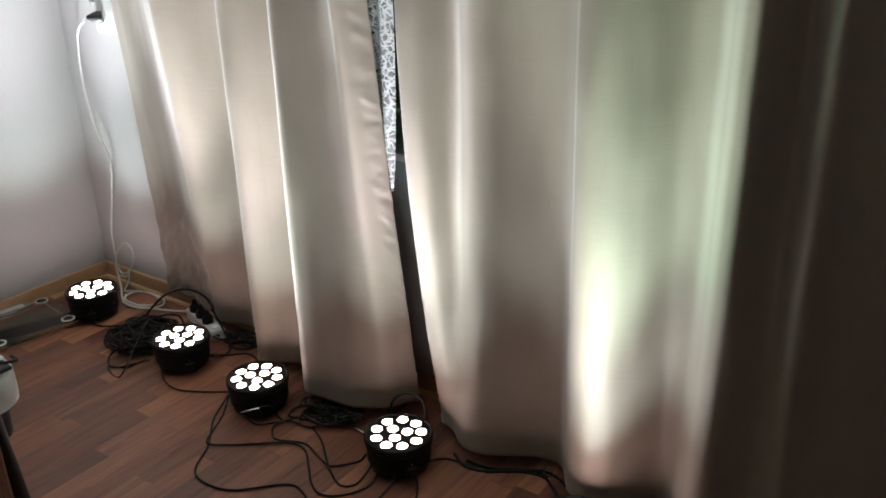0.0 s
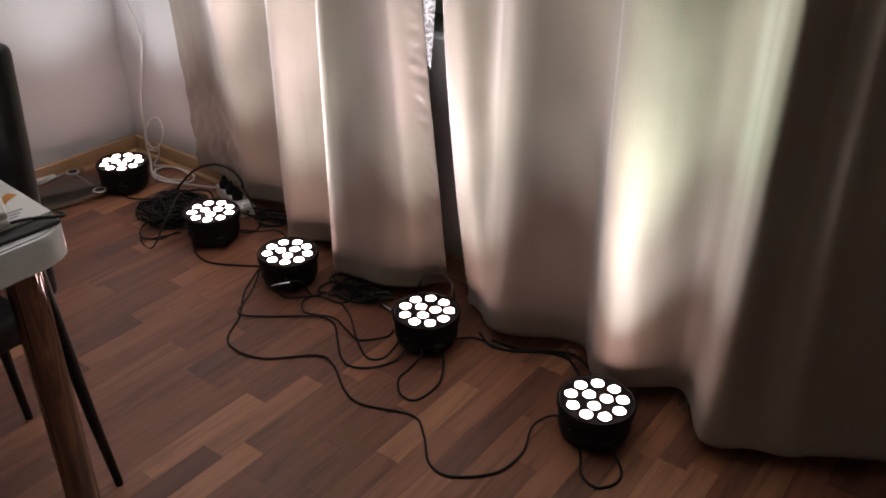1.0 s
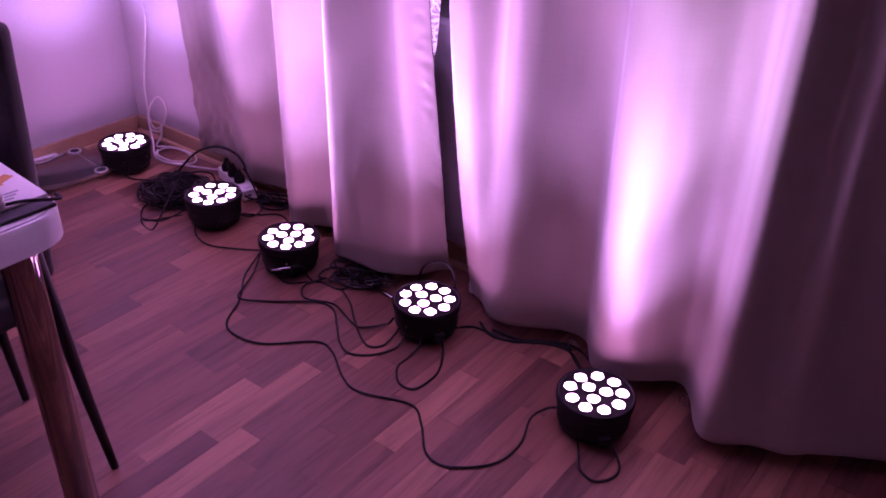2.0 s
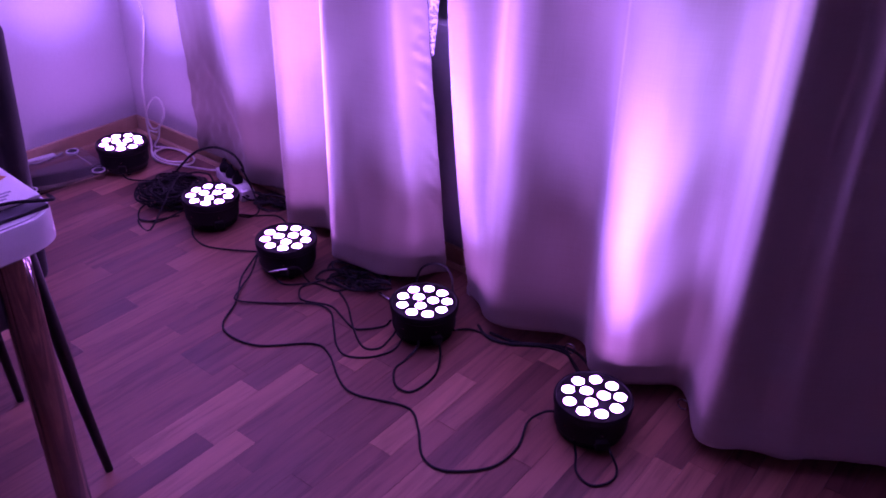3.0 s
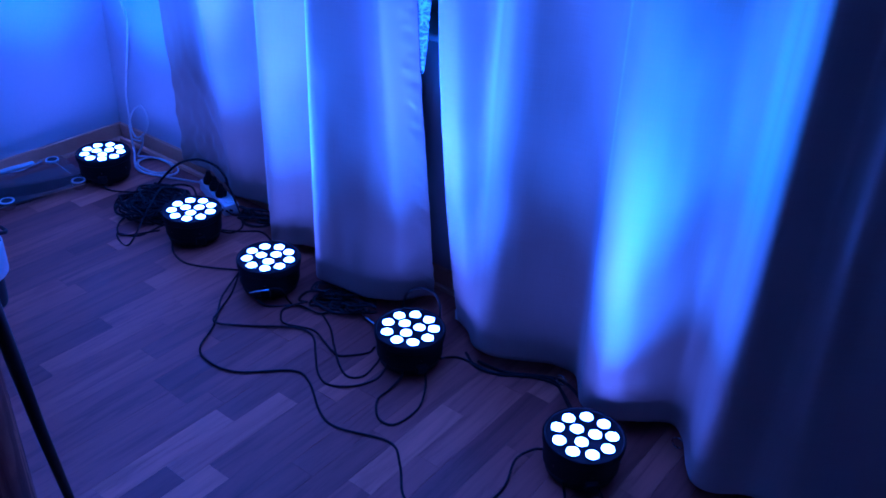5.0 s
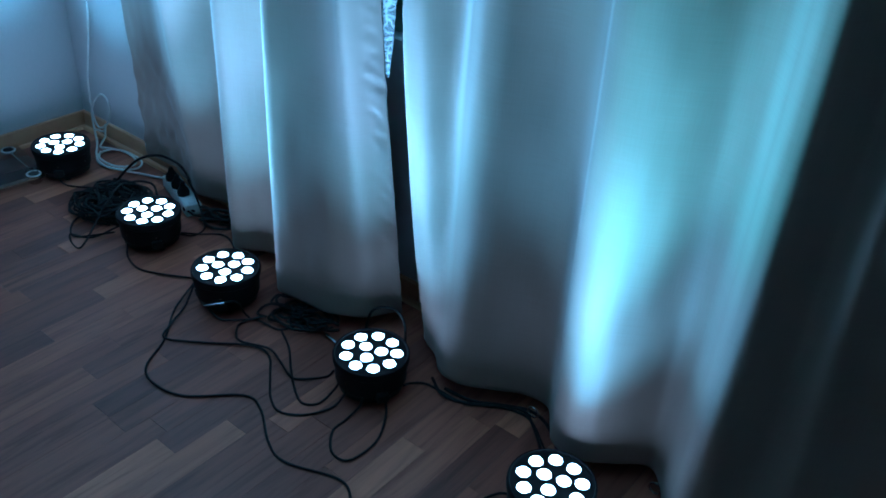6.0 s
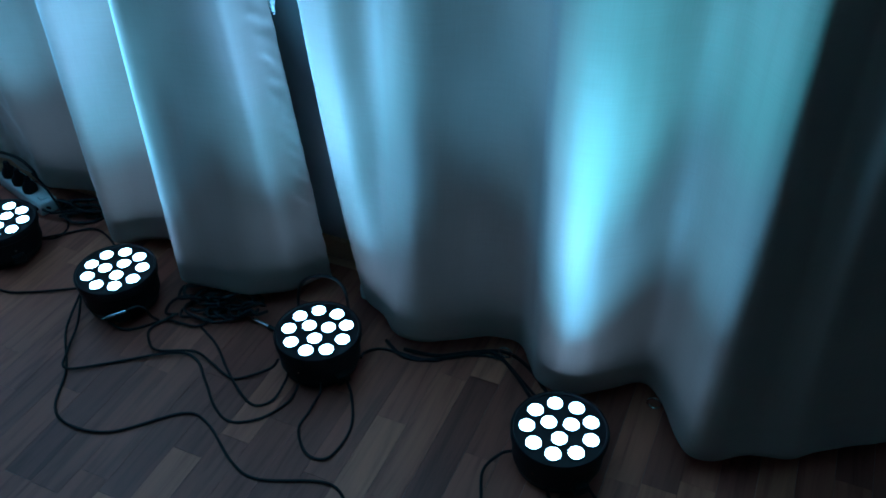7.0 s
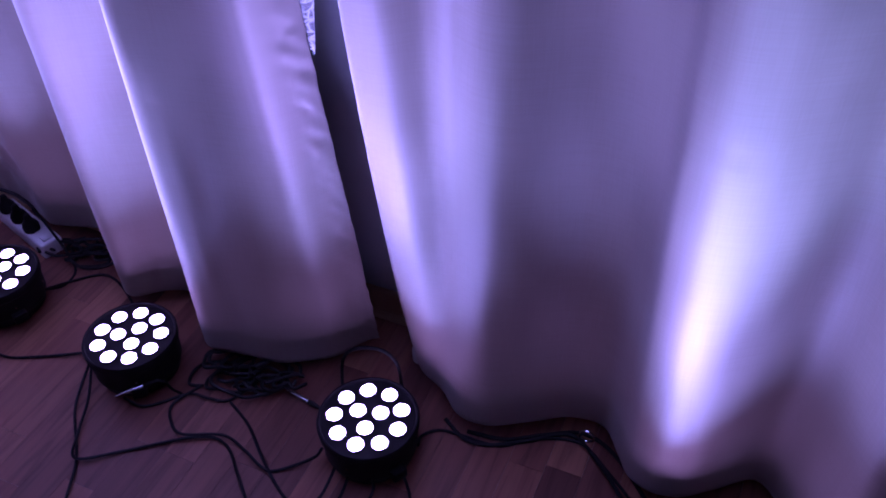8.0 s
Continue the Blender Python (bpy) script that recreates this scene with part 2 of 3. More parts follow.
def baseboard(name, lo, hi):
    return setting(name, boxed(lo, hi, 0.004, 2), BASE_WOOD, "light brown wooden skirting board along the wall", "baseboard", True)


baseboard("baseboard_north", (WX + 0.018, WY - 0.016, 0.0), (EX, WY, 0.062))
baseboard("baseboard_west", (WX, SY, 0.0), (WX + 0.016, WY, 0.062))
bm = tube([Vector((WX + 0.022, WY - 0.022, 0.002)), Vector((EX, WY - 0.022, 0.002))], 0.011, 8)
setting("trim_north", bm, BASE_WOOD, "light brown quarter-round strip at the skirting foot", "trim", True)
bm = tube([Vector((WX + 0.022, SY, 0.002)), Vector((WX + 0.022, WY - 0.022, 0.002))], 0.011, 8)
setting("trim_west", bm, BASE_WOOD, "light brown quarter-round strip at the skirting foot", "trim", True)

window = tagged(new("window_1"), "white framed window with a broad sill behind curtains", "window", "", "structure")
window.matrix_basis = pose(OX0, WY, OZ0)
W, HGT = OX1 - OX0, OZ1 - OZ0
part("window_sill", boxed((-0.05, -0.05, 0.0), (W + 0.05, 0.10, 0.024), 0.006), VINYL, window, "white window sill")
bm = bmesh.new()
for lo, hi in (((0, 0.1, 0.0), (0.07, 0.16, HGT)), ((W - 0.07, 0.1, 0.0), (W, 0.16, HGT)), ((0.07, 0.1, 0.0), (W - 0.07, 0.16, 0.085)), ((0.07, 0.1, HGT - 0.07), (W - 0.07, 0.16, HGT)), ((W / 2 - 0.05, 0.1, 0.085), (W / 2 + 0.05, 0.16, HGT - 0.07))):
    box(bm, lo, hi, 0.006)
part("window_frame", bm, VINYL, window)
for k in range(2):
    x0 = 0.07 + k * (W / 2 - 0.02)
    part("pane", boxed((x0, 0.125, 0.085), (x0 + W / 2 - 0.12, 0.135, HGT - 0.07)), PANE, window, smooth=False)


# ---- curtains ----
def curtain(name, rails, top, hem, label, seed, power=1.0, pucker=0.0, mat=CURTAIN, creases=(), fine=0.012, crumple=0.0):
    """A hanging cloth. rails: (x, y) of each fold 1.2 m up, then the shift of x and y down to the hem. creases: (x, z, half width). crumple: depth of the wrinkles low down at the first edge."""
    up = glide([(x, y, 0) for x, y, *_ in rails], 22)
    low = glide([(x + dx, y + dy, 0) for x, y, dx, dy in rails], 22)
    heights = [top - k * 0.06 for k in range(int((top - 1.35) / 0.06))]
    n = int((heights[-1] - hem) / fine)
    heights += [heights[-1] + (hem - heights[-1]) * (k + 1) / n for k in range(n)]
    bm = bmesh.new()
    grid = []
    for z in heights:
        f = (1.2 - z) / (1.2 - hem)
        f = f ** power if f > 0 else 0.25 * f
        v = (top - z) / (top - hem)
        row = []
        for i in range(len(up)):
            u = i / (len(up) - 1)
            p = up[i] + (low[i] - up[i]) * f
            d = noise.noise((p.x * 9 + seed, z * 2.2, seed)) * 0.005 + noise.noise((p.x * 24, z * 6, seed + 4)) * 0.0016
            edge = math.exp(-(((1 - u) - 0.025) * 34) ** 2)
            d += pucker * edge * (noise.noise((p.x * 30, z * 46 + p.x * 60, 7.0 + seed)) + 0.5 * noise.noise((p.x * 50, z * 80 - p.x * 60, seed)))
            low_down = math.exp(-(u * 5) ** 2) * max(0.0, 1 - (z - hem) / 0.5)
            d += crumple * low_down * (noise.noise((p.x * 14 + z * 9, z * 7, 3.0)) + 0.6 * noise.noise((p.x * 20, z * 26 - p.x * 18, 5.0)))
            for cx, cz, cw in creases:
                if abs(z - cz) < 0.05:
                    d += 0.0007 * math.exp(-((z - cz + 0.35 * (p.x - cx)) / 0.006) ** 2 - ((p.x - cx) / cw) ** 2)
            d += 0.0016 * math.exp(-((z - hem - 0.085) / 0.008) ** 2)
            zz = z + (0.005 * math.sin(u * 19 + seed) + 0.008 * noise.noise((u * 7, seed, 0))) * v
            row.append(bm.verts.new((p.x, p.y + d, zz)))
        grid.append(row)
    for a, b in zip(grid, grid[1:]):
        for i in range(len(a) - 1):
            bm.faces.new((a[i], a[i + 1], b[i + 1], b[i]))
    ob = part(name, bm, mat, None, "", True)
    s = ob.modifiers.new("thickness", "SOLIDIFY")
    s.thickness, s.offset = 0.0022, 0
    return tagged(ob, label, "curtain")


curtain("curtain", [
    (-2.485, 1.865, 0.06, 0.015), (-2.36, 1.83, 0.01, 0.05), (-2.24, 1.795, 0.0, 0.075), (-2.15, 1.75, 0.0, 0.1), (-2.105, 1.735, 0.0, 0.1), (-2.06, 1.75, 0.0, 0.09),
    (-1.98, 1.805, 0.0, 0.05), (-1.90, 1.815, 0.0, 0.03), (-1.835, 1.77, 0.0, 0.02), (-1.795, 1.71, 0.0, 0.01), (-1.755, 1.695, 0.0, 0.01), (-1.70, 1.72, 0.0, 0.03),
    (-1.63, 1.765, 0.0, 0.0), (-1.578, 1.725, 0.0, 0.0), (-1.545, 1.667, 0.0, 0.0), (-1.512, 1.639, 0.0, 0.003), (-1.475, 1.642, 0.0, 0.002), (-1.43, 1.658, 0.008, 0.0),
    (-1.385, 1.67, 0.03, 0.0), (-1.336, 1.65, 0.033, 0.05), (-1.308, 1.632, 0.042, 0.096), (-1.295, 1.672, 0.058, 0.095), (-1.279, 1.725, 0.07, 0.065)],
    TOP, 0.045, "beige-grey satin curtain hanging in deep folds to the floor", 1, 1.0, 0.006, fine=0.009, crumple=0.016,
    creases=((-1.475, 0.618, 0.03), (-1.49, 0.87, 0.03), (-1.75, 0.72, 0.02), (-1.26, 0.33, 0.02)))
curtain("curtain", [
    (-1.18, 1.722, 0.05, 0.07), (-1.162, 1.698, 0.07, 0.052), (-1.115, 1.70, 0.078, 0.018), (-1.055, 1.752, 0.055, -0.068), (-1.0, 1.722, 0.03, -0.048), (-0.95, 1.696, 0.015, -0.018),
    (-0.905, 1.697, 0.01, 0.0), (-0.86, 1.718, 0.01, 0.008), (-0.81, 1.735, 0.02, 0.027), (-0.745, 1.722, 0.01, 0.042), (-0.70, 1.692, 0.005, 0.02), (-0.672, 1.655, 0.006, 0.016),
    (-0.632, 1.636, 0.01, 0.016), (-0.585, 1.645, 0.01, 0.02), (-0.535, 1.672, 0.005, 0.028), (-0.47, 1.712, 0.0, 0.035), (-0.418, 1.702, -0.008, 0.015), (-0.375, 1.655, -0.004, -0.02), (-0.34, 1.614, -0.008, -0.012),
    (-0.306, 1.612, 0.0, -0.004), (-0.258, 1.685, 0.01, -0.04), (-0.2, 1.652, 0.02, 0.01), (-0.15, 1.70, 0.02, 0.0), (-0.07, 1.73, 0.02, 0.02), (0.03, 1.79, 0.0, 0.0), (0.16, 1.745, 0.0, 0.02), (0.30, 1.80, 0.0, 0.0), (0.42, 1.85, 0.0, 0.0)],
    TOP, 0.045, "wide beige-grey satin curtain hanging in soft folds", 5, 2.0,
    creases=((-1.0, 0.77, 0.03), (-0.62, 0.75, 0.03), (-0.88, 0.30, 0.03), (-1.02, 0.52, 0.02), (-0.55, 0.13, 0.04)))

curtain("lace_curtain", [(-1.50, 1.79, 0, 0), (-1.42, 1.765, 0, 0), (-1.37, 1.785, 0, 0), (-1.318, 1.755, 0, 0), (-1.288, 1.772, -0.01, 0), (-1.255, 1.752, -0.012, 0), (-1.226, 1.764, -0.022, 0)],
        TOP, 0.69, "white leaf-patterned lace curtain bunched in the gap", 9, 3.0, mat=LACE, fine=0.02)


# ---- stage lights ----
def stage_light(x, y, ring, inner, turn, power, tones):
    """A flat round spotlight that lies face up on the floor. power: its share of full light; tones: its two diode colours."""
    lamp = thing("stage_light", x, y, 0.0, "black round flat stage light facing up, twelve lit lenses", "stage light", "stage lights on the floor")
    part("housing", turned([(0, 0.008), (0.072, 0.008), (0.078, 0.012), (0.081, 0.03), (0.085, 0.034), (0.0865, 0.08), (0.0905, 0.084), (0.0915, 0.099), (0.0895, 0.103), (0.0865, 0.103), (0.085, 0.1), (0.085, 0.09), (0, 0.09)], 40), BLACK, lamp)
    part("face_plate", turned([(0, 0.0985), (0.0845, 0.0985), (0.0845, 0.0905), (0, 0.0905)], 40), FACE, lamp)
    for k in range(12):
        a = radians(ring + 40 * k) if k < 9 else radians(inner + 120 * k)
        r = 0.0605 if k < 9 else 0.0238
        at = (r * math.cos(a), r * math.sin(a), 0.0985)
        lens = part("lens", turned([(0.0143, 0.0004), (0.0143, 0.0034), (0.0117, 0.0048), (0.0062, 0.0056), (0, 0.0059)], 20, at), LENS, lamp)
        part("bezel", turned([(0.0144, 0.0), (0.0172, 0.0), (0.0169, 0.0026), (0.0149, 0.003)], 20, at), FACE, lens)
    for k in range(4):
        a = radians(45 + 90 * k + turn)
        part("rubber_foot", turned([(0, 0), (0.009, 0), (0.008, 0.009), (0, 0.009)], 12, (0.06 * math.cos(a), 0.06 * math.sin(a), 0)), RUBBER, lamp)
    a = radians(turn - 60)
    m = Matrix.Translation((0.086 * math.cos(a), 0.086 * math.sin(a), 0.036)) @ Matrix.Rotation(a, 4, "Z")
    bm = boxed((-0.01, -0.014, -0.012), (0.012, 0.014, 0.012), 0.003)
    bmesh.ops.transform(bm, matrix=m, verts=bm.verts)
    part("cable_socket", bm, RUBBER, lamp)
    for k in range(6):
        a = radians(60 * k + turn)
        bm = turned([(0, 0), (0.0024, 0), (0.0022, 0.0012), (0, 0.0014)], 10)
        bmesh.ops.transform(bm, matrix=Matrix.Translation((0.0855 * math.cos(a), 0.0855 * math.sin(a), 0.058)) @ Matrix.Rotation(a, 4, "Z") @ Matrix.Rotation(radians(90), 4, "Y"), verts=bm.verts)
        part("screw", bm, STEEL, lamp, "small steel screw")
    # the diodes of two colours sit in two halves of the face, and the whole face spills a little to the sides
    for dx, dy, size, tone, watts, spread in ((-0.036, 0.01, 0.082, tones[0], power * BEAM_WATTS, BEAM_SPREAD), (0.036, -0.01, 0.082, tones[1], power * BEAM_WATTS, BEAM_SPREAD), (0, 0, 0.145, (1, 1, 1), power * SPILL_WATTS, SPILL_SPREAD)):
        beam = bpy.data.lights.new("beam", "AREA")
        beam.shape, beam.size, beam.energy, beam.spread = "DISK", size, watts, radians(spread)
        beam.color = (tone[0] * LAMP_RED, tone[1], tone[2] * LAMP_BLUE)
        ob = new("beam", beam)
        ob.parent = lamp
        ob.matrix_basis = pose(dx, dy, 0.109, 180)
    return lamp


for spec in ((-2.589, 1.665, 3.5, -36, 20, 0.95, ROSY), (-2.027, 1.606, -12.5, -46, 35, 0.95, ROSY), (-1.639, 1.571, -12, -44, 10, 0.95, ROSY), (-1.117, 1.575, -3, 45, 30, 1.0, ROSY), (-0.577, 1.523, -4, 45, 15, 0.97, GREENISH)):
    stage_light(*spec)


# ---- cables ----
def cable(name, points, label, radius=0.003, mat=RUBBER, category="cable", group="cables on the floor", z=None, steps=8):
    pts = [(p[0], p[1], p[2] if len(p) > 2 else (radius + 0.0006 if z is None else z)) for p in points]
    return tagged(part(name, tube(glide(pts, steps), radius), mat, None, "", True), label, category, group)


BL = "thin black cable lying loosely on the laminate floor"
cable("cable", [(-1.73, 1.535, 0.03), (-1.715, 1.48, 0.012), (-1.69, 1.43), (-1.61, 1.343), (-1.557, 1.253), (-1.491, 1.229), (-1.405, 1.251), (-1.308, 1.343), (-1.244, 1.34), (-1.149, 1.281), (-1.079, 1.266), (-0.953, 1.309), (-0.887, 1.27), (-0.819, 1.204), (-0.755, 1.203), (-0.683, 1.275), (-0.672, 1.363), (-0.695, 1.44, 0.014), (-0.675, 1.478, 0.03), (-0.655, 1.492, 0.034)], "long thin black cable winding across the laminate floor")
cable("cable", [(-1.715, 1.52, 0.034), (-1.68, 1.46, 0.012), (-1.645, 1.39, 0.0095), (-1.609, 1.344, 0.011), (-1.539, 1.397), (-1.433, 1.471, 0.008), (-1.375, 1.48), (-1.314, 1.431), (-1.254, 1.38), (-1.204, 1.363), (-1.154, 1.395), (-1.126, 1.453), (-1.122, 1.488, 0.02), (-1.122, 1.497, 0.034)], BL)
cable("cable", [(-1.496, 1.572, 0.012), (-1.525, 1.519), (-1.5, 1.482), (-1.46, 1.465, 0.01), (-1.387, 1.492, 0.011), (-1.335, 1.483), (-1.284, 1.461, 0.01), (-1.258, 1.467), (-1.205, 1.51, 0.014), (-1.19, 1.525, 0.034)], BL)
cable("cable", [(-1.423, 1.567), (-1.36, 1.534), (-1.294, 1.48, 0.006), (-1.227, 1.433), (-1.184, 1.418), (-1.158, 1.445), (-1.152, 1.485, 0.02), (-1.15, 1.5, 0.034)], BL)
cable("cable", [(-1.613, 1.487, 0.02), (-1.571, 1.495), (-1.512, 1.552), (-1.468, 1.555, 0.009), (-1.434, 1.566), (-1.412, 1.591, 0.009), (-1.4, 1.626, 0.02)], "black cable running from a stage light into a tangle")
cable("cable", [(-1.04, 1.54, 0.034), (-1.01, 1.51, 0.01), (-0.976, 1.441), (-0.981, 1.362), (-1.025, 1.353), (-1.07, 1.399), (-1.074, 1.448), (-1.07, 1.488, 0.02), (-1.075, 1.5, 0.034)], "black cable looping out of a stage light")
cable("cable", [(-0.57, 1.435, 0.034), (-0.556, 1.425, 0.01), (-0.528, 1.382), (-0.484, 1.368), (-0.456, 1.405), (-0.463, 1.446), (-0.5, 1.475, 0.02), (-0.51, 1.48, 0.034)], "black cable looping out of a stage light")
cable("cable", [(-1.035, 1.6, 0.03), (-1.045, 1.635, 0.008), (-1.023, 1.662), (-0.981, 1.668), (-0.937, 1.668), (-0.898, 1.676), (-0.845, 1.715), (-0.77, 1.735), (-0.7, 1.69), (-0.62, 1.61, 0.03)], "thin black cable along the curtain hem")
cable("cable", [(-1.02, 1.69), (-0.97, 1.662), (-0.92, 1.668), (-0.86, 1.703), (-0.79, 1.745), (-0.72, 1.70), (-0.645, 1.61, 0.03)], "black cable bundled along the curtain hem", 0.004)
cable("cable", [(-0.97, 1.675, 0.011), (-0.9, 1.69), (-0.84, 1.725), (-0.77, 1.757), (-0.70, 1.73), (-0.6, 1.617, 0.03)], "black cable bundled along the curtain hem", 0.004)
cable("cable", [(-2.02, 1.52, 0.03), (-2.0, 1.503), (-1.928, 1.487), (-1.863, 1.511), (-1.76, 1.56, 0.012), (-1.72, 1.568, 0.03)], BL)
cable("cable", [(-2.75, 0.75), (-2.629, 1.32), (-2.62, 1.50), (-2.606, 1.559, 0.012), (-2.6, 1.58, 0.03)], "straight black cable running to a stage light")
cable("cable", [(-2.52, 1.60, 0.03), (-2.49, 1.614), (-2.386, 1.685), (-2.31, 1.72), (-2.24, 1.70)], BL)
cable("cable", [(-1.96, 1.66, 0.03), (-1.95, 1.72), (-1.90, 1.762), (-1.84, 1.75), (-1.76, 1.70), (-1.70, 1.64, 0.03)], BL)
cable("cable", [(-2.37, 1.70, 0.012), (-2.335, 1.73, 0.07), (-2.28, 1.755, 0.125), (-2.20, 1.775, 0.158), (-2.13, 1.79, 0.15), (-2.10, 1.80, 0.115), (-2.098, 1.805, 0.085)], "black power cable arching over to a plug", 0.0042)
cable("cable", [(-1.19, 1.62, 0.03), (-1.225, 1.665, 0.03), (-1.234, 1.69, 0.074), (-1.214, 1.69, 0.114), (-1.175, 1.69, 0.14), (-1.136, 1.69, 0.144), (-1.112, 1.688, 0.118), (-1.104, 1.682, 0.06), (-1.1, 1.676, 0.006)], "black cable arching behind a stage light", 0.0035)
rng = random.Random(4)
def cable_tangle(x, y, loops, wide, label):
    """Loose flat loops of black cable heaped along the curtain hem."""
    tangle = thing("cable_tangle", x, y, 0.0, label, "cable coil", "cable tangles at the hem")
    for k in range(loops):
        cx, cy, r, w = rng.uniform(-wide, wide), rng.uniform(-0.03, 0.03), rng.uniform(0.03, 0.07), rng.uniform(0, 6.28)
        pts = []
        for t in range(9 + k % 3):
            a, b = r * math.cos(0.6 * t + w), r * math.sin(0.6 * t + w)
            pts.append((cx + 0.55 * cy + a, cy + 0.25 * a + 0.5 * b + rng.uniform(-0.008, 0.008), 0.006 + 0.0022 * k + 0.004 * math.sin(t * 1.3 + k)))
        part("cable_loop", tube(glide(pts, 5), 0.0036, 7), RUBBER, tangle)


cable_tangle(-1.40, 1.63, 15, 0.075, "flat tangle of black cable at the curtain hem")
# these black loops stand for cables and for the shade below the hem
cable_tangle(-1.975, 1.80, 10, 0.05, "small tangle of black cable and hem shade beside the power strip")

# the coil of spare cable behind the second light
coil = thing("cable_coil", -2.25, 1.635, 0.0, "heap of coiled black cable behind a stage light", "cable coil")
for k in range(36):
    r, cx, cy = rng.uniform(0.04, 0.092), rng.uniform(-0.05, 0.04), rng.uniform(-0.06, 0.06)
    e, w, lift = rng.uniform(0.55, 1.1), rng.uniform(0, 6.28), 0.0125 + 0.0012 * k
    pts = [(cx + r * math.cos(t * 0.5236 + w), cy + e * r * math.sin(t * 0.5236 + w) + rng.uniform(-0.012, 0.012), lift + 0.008 * math.sin(t * 1.1 + k)) for t in range(13)]
    part("cable_loop", tube(glide(pts, 5), 0.0036, 7), RUBBER, coil)
cable("cable", [(-2.12, 1.56, 0.03), (-2.16, 1.49), (-2.22, 1.455), (-2.135, 1.44), (-2.2, 1.58, 0.075), (-2.3, 1.7, 0.05), (-2.26, 1.74, 0.012)], "black cable end sticking out of a coil")
cable("cable", [(-2.10, 1.53, 0.03), (-2.2, 1.46), (-2.275, 1.50), (-2.30, 1.58), (-2.27, 1.67, 0.02), (-2.2, 1.72, 0.02)], "black cable looped round a coil")

# two loose jack plugs
m90 = Matrix.Rotation(radians(90), 4, "Y")
for x, y, z, turn, slope in ((-1.3015, 1.627, 0.0085, -10, 0), (-1.588, 1.495, 0.0456, 42, 10)):
    plug = thing("jack_plug", x, y, z, "slim silver metal jack plug lying by a stage light", "plug", "jack plugs")
    plug.matrix_basis = pose(x, y, z, 0, -slope, turn)
    bm = turned([(0, -0.022), (0.0042, -0.022), (0.0045, -0.019), (0.0045, 0.02), (0.003, 0.022), (0, 0.022)], 14)
    bmesh.ops.transform(bm, matrix=m90, verts=bm.verts)
    part("sleeve", bm, STEEL, plug)
    bm = turned([(0, -0.036), (0.0016, -0.035), (0.0022, -0.031), (0.0015, -0.029), (0.0026, -0.027), (0.0026, -0.0215), (0, -0.0215)], 12)
    bmesh.ops.transform(bm, matrix=m90, verts=bm.verts)
    part("tip", bm, STEEL, plug)
    bm = turned([(0, 0.022), (0.0052, 0.022), (0.005, 0.036), (0.0034, 0.05), (0, 0.05)], 12)
    bmesh.ops.transform(bm, matrix=m90, verts=bm.verts)
    part("strain_relief", bm, RUBBER, plug)

cable("cable", [(-1.553, 1.526, 0.0535), (-1.542, 1.534, 0.045), (-1.536, 1.54, 0.02), (-1.525, 1.548)], "short black cable hanging from a jack plug", 0.0028)

# ---- power strip, white cord and wall socket ----
strip = thing("power_strip", -2.16, 1.812, 0.0, "white plastic power strip with black plugs inserted", "power strip", turn=-18)
part("body", boxed((-0.115, -0.026, 0.002), (0.115, 0.026, 0.042), 0.006, 3), WHITE, strip)
for k in range(3):
    x = -0.07 + 0.056 * k
    part("socket_well", turned([(0.0205, 0.0), (0.0205, 0.003), (0.018, 0.003), (0.0175, 0.0008), (0, 0.0008)], 24, (x, 0, 0.042)), WHITE, strip)
    bm = turned([(0, 0.0), (0.0185, 0.0), (0.0195, 0.012), (0.017, 0.02), (0.0095, 0.03), (0.0065, 0.044), (0, 0.045)], 18, (x, -0.006, 0.0435))
    tagged(part("power_plug", bm, RUBBER, None), "round black power plug stuck in a strip", "plug", "plugs in the strip").matrix_basis = strip.matrix_basis.copy()
part("switch", boxed((0.083, -0.012, 0.042), (0.105, 0.012, 0.047), 0.002), WHITE, strip)
cable("cable", [(-2.13, 1.82, 0.08), (-2.08, 1.80, 0.075), (-2.02, 1.78, 0.03), (-1.97, 1.75), (-1.96, 1.70), (-1.975, 1.66, 0.02)], "black cable falling from a power strip")

WHT = "white extension cord running down the wall"
cable("extension_cord", [(-2.645, WY - 0.05, 1.02), (-2.70, WY - 0.045, 0.985), (-2.735, WY - 0.035, 0.92), (-2.755, WY - 0.03, 0.80), (-2.735, WY - 0.03, 0.645), (-2.675, WY - 0.03, 0.515), (-2.70, WY - 0.03, 0.38), (-2.728, WY - 0.04, 0.24), (-2.727, WY - 0.045, 0.17), (-2.724, WY - 0.045, 0.09), (-2.69, WY - 0.05, 0.062), (-2.64, WY - 0.05, 0.088), (-2.605, WY - 0.05, 0.14), (-2.605, WY - 0.05, 0.185), (-2.64, WY - 0.05, 0.2), (-2.69, WY - 0.05, 0.165), (-2.72, WY - 0.052, 0.11), (-2.715, WY - 0.055, 0.05), (-2.685, WY - 0.07, 0.012), (-2.62, 1.80, 0.005), (-2.55, 1.768, 0.005), (-2.47, 1.79, 0.005), (-2.435, 1.835, 0.005), (-2.47, 1.875, 0.005), (-2.56, 1.882, 0.005), (-2.615, 1.85, 0.007), (-2.59, 1.785, 0.012), (-2.51, 1.765, 0.011), (-2.43, 1.795, 0.011), (-2.37, 1.83, 0.005), (-2.31, 1.845, 0.012), (-2.275, 1.855, 0.022)], WHT, 0.0036, CORD, "cord", "white cords")
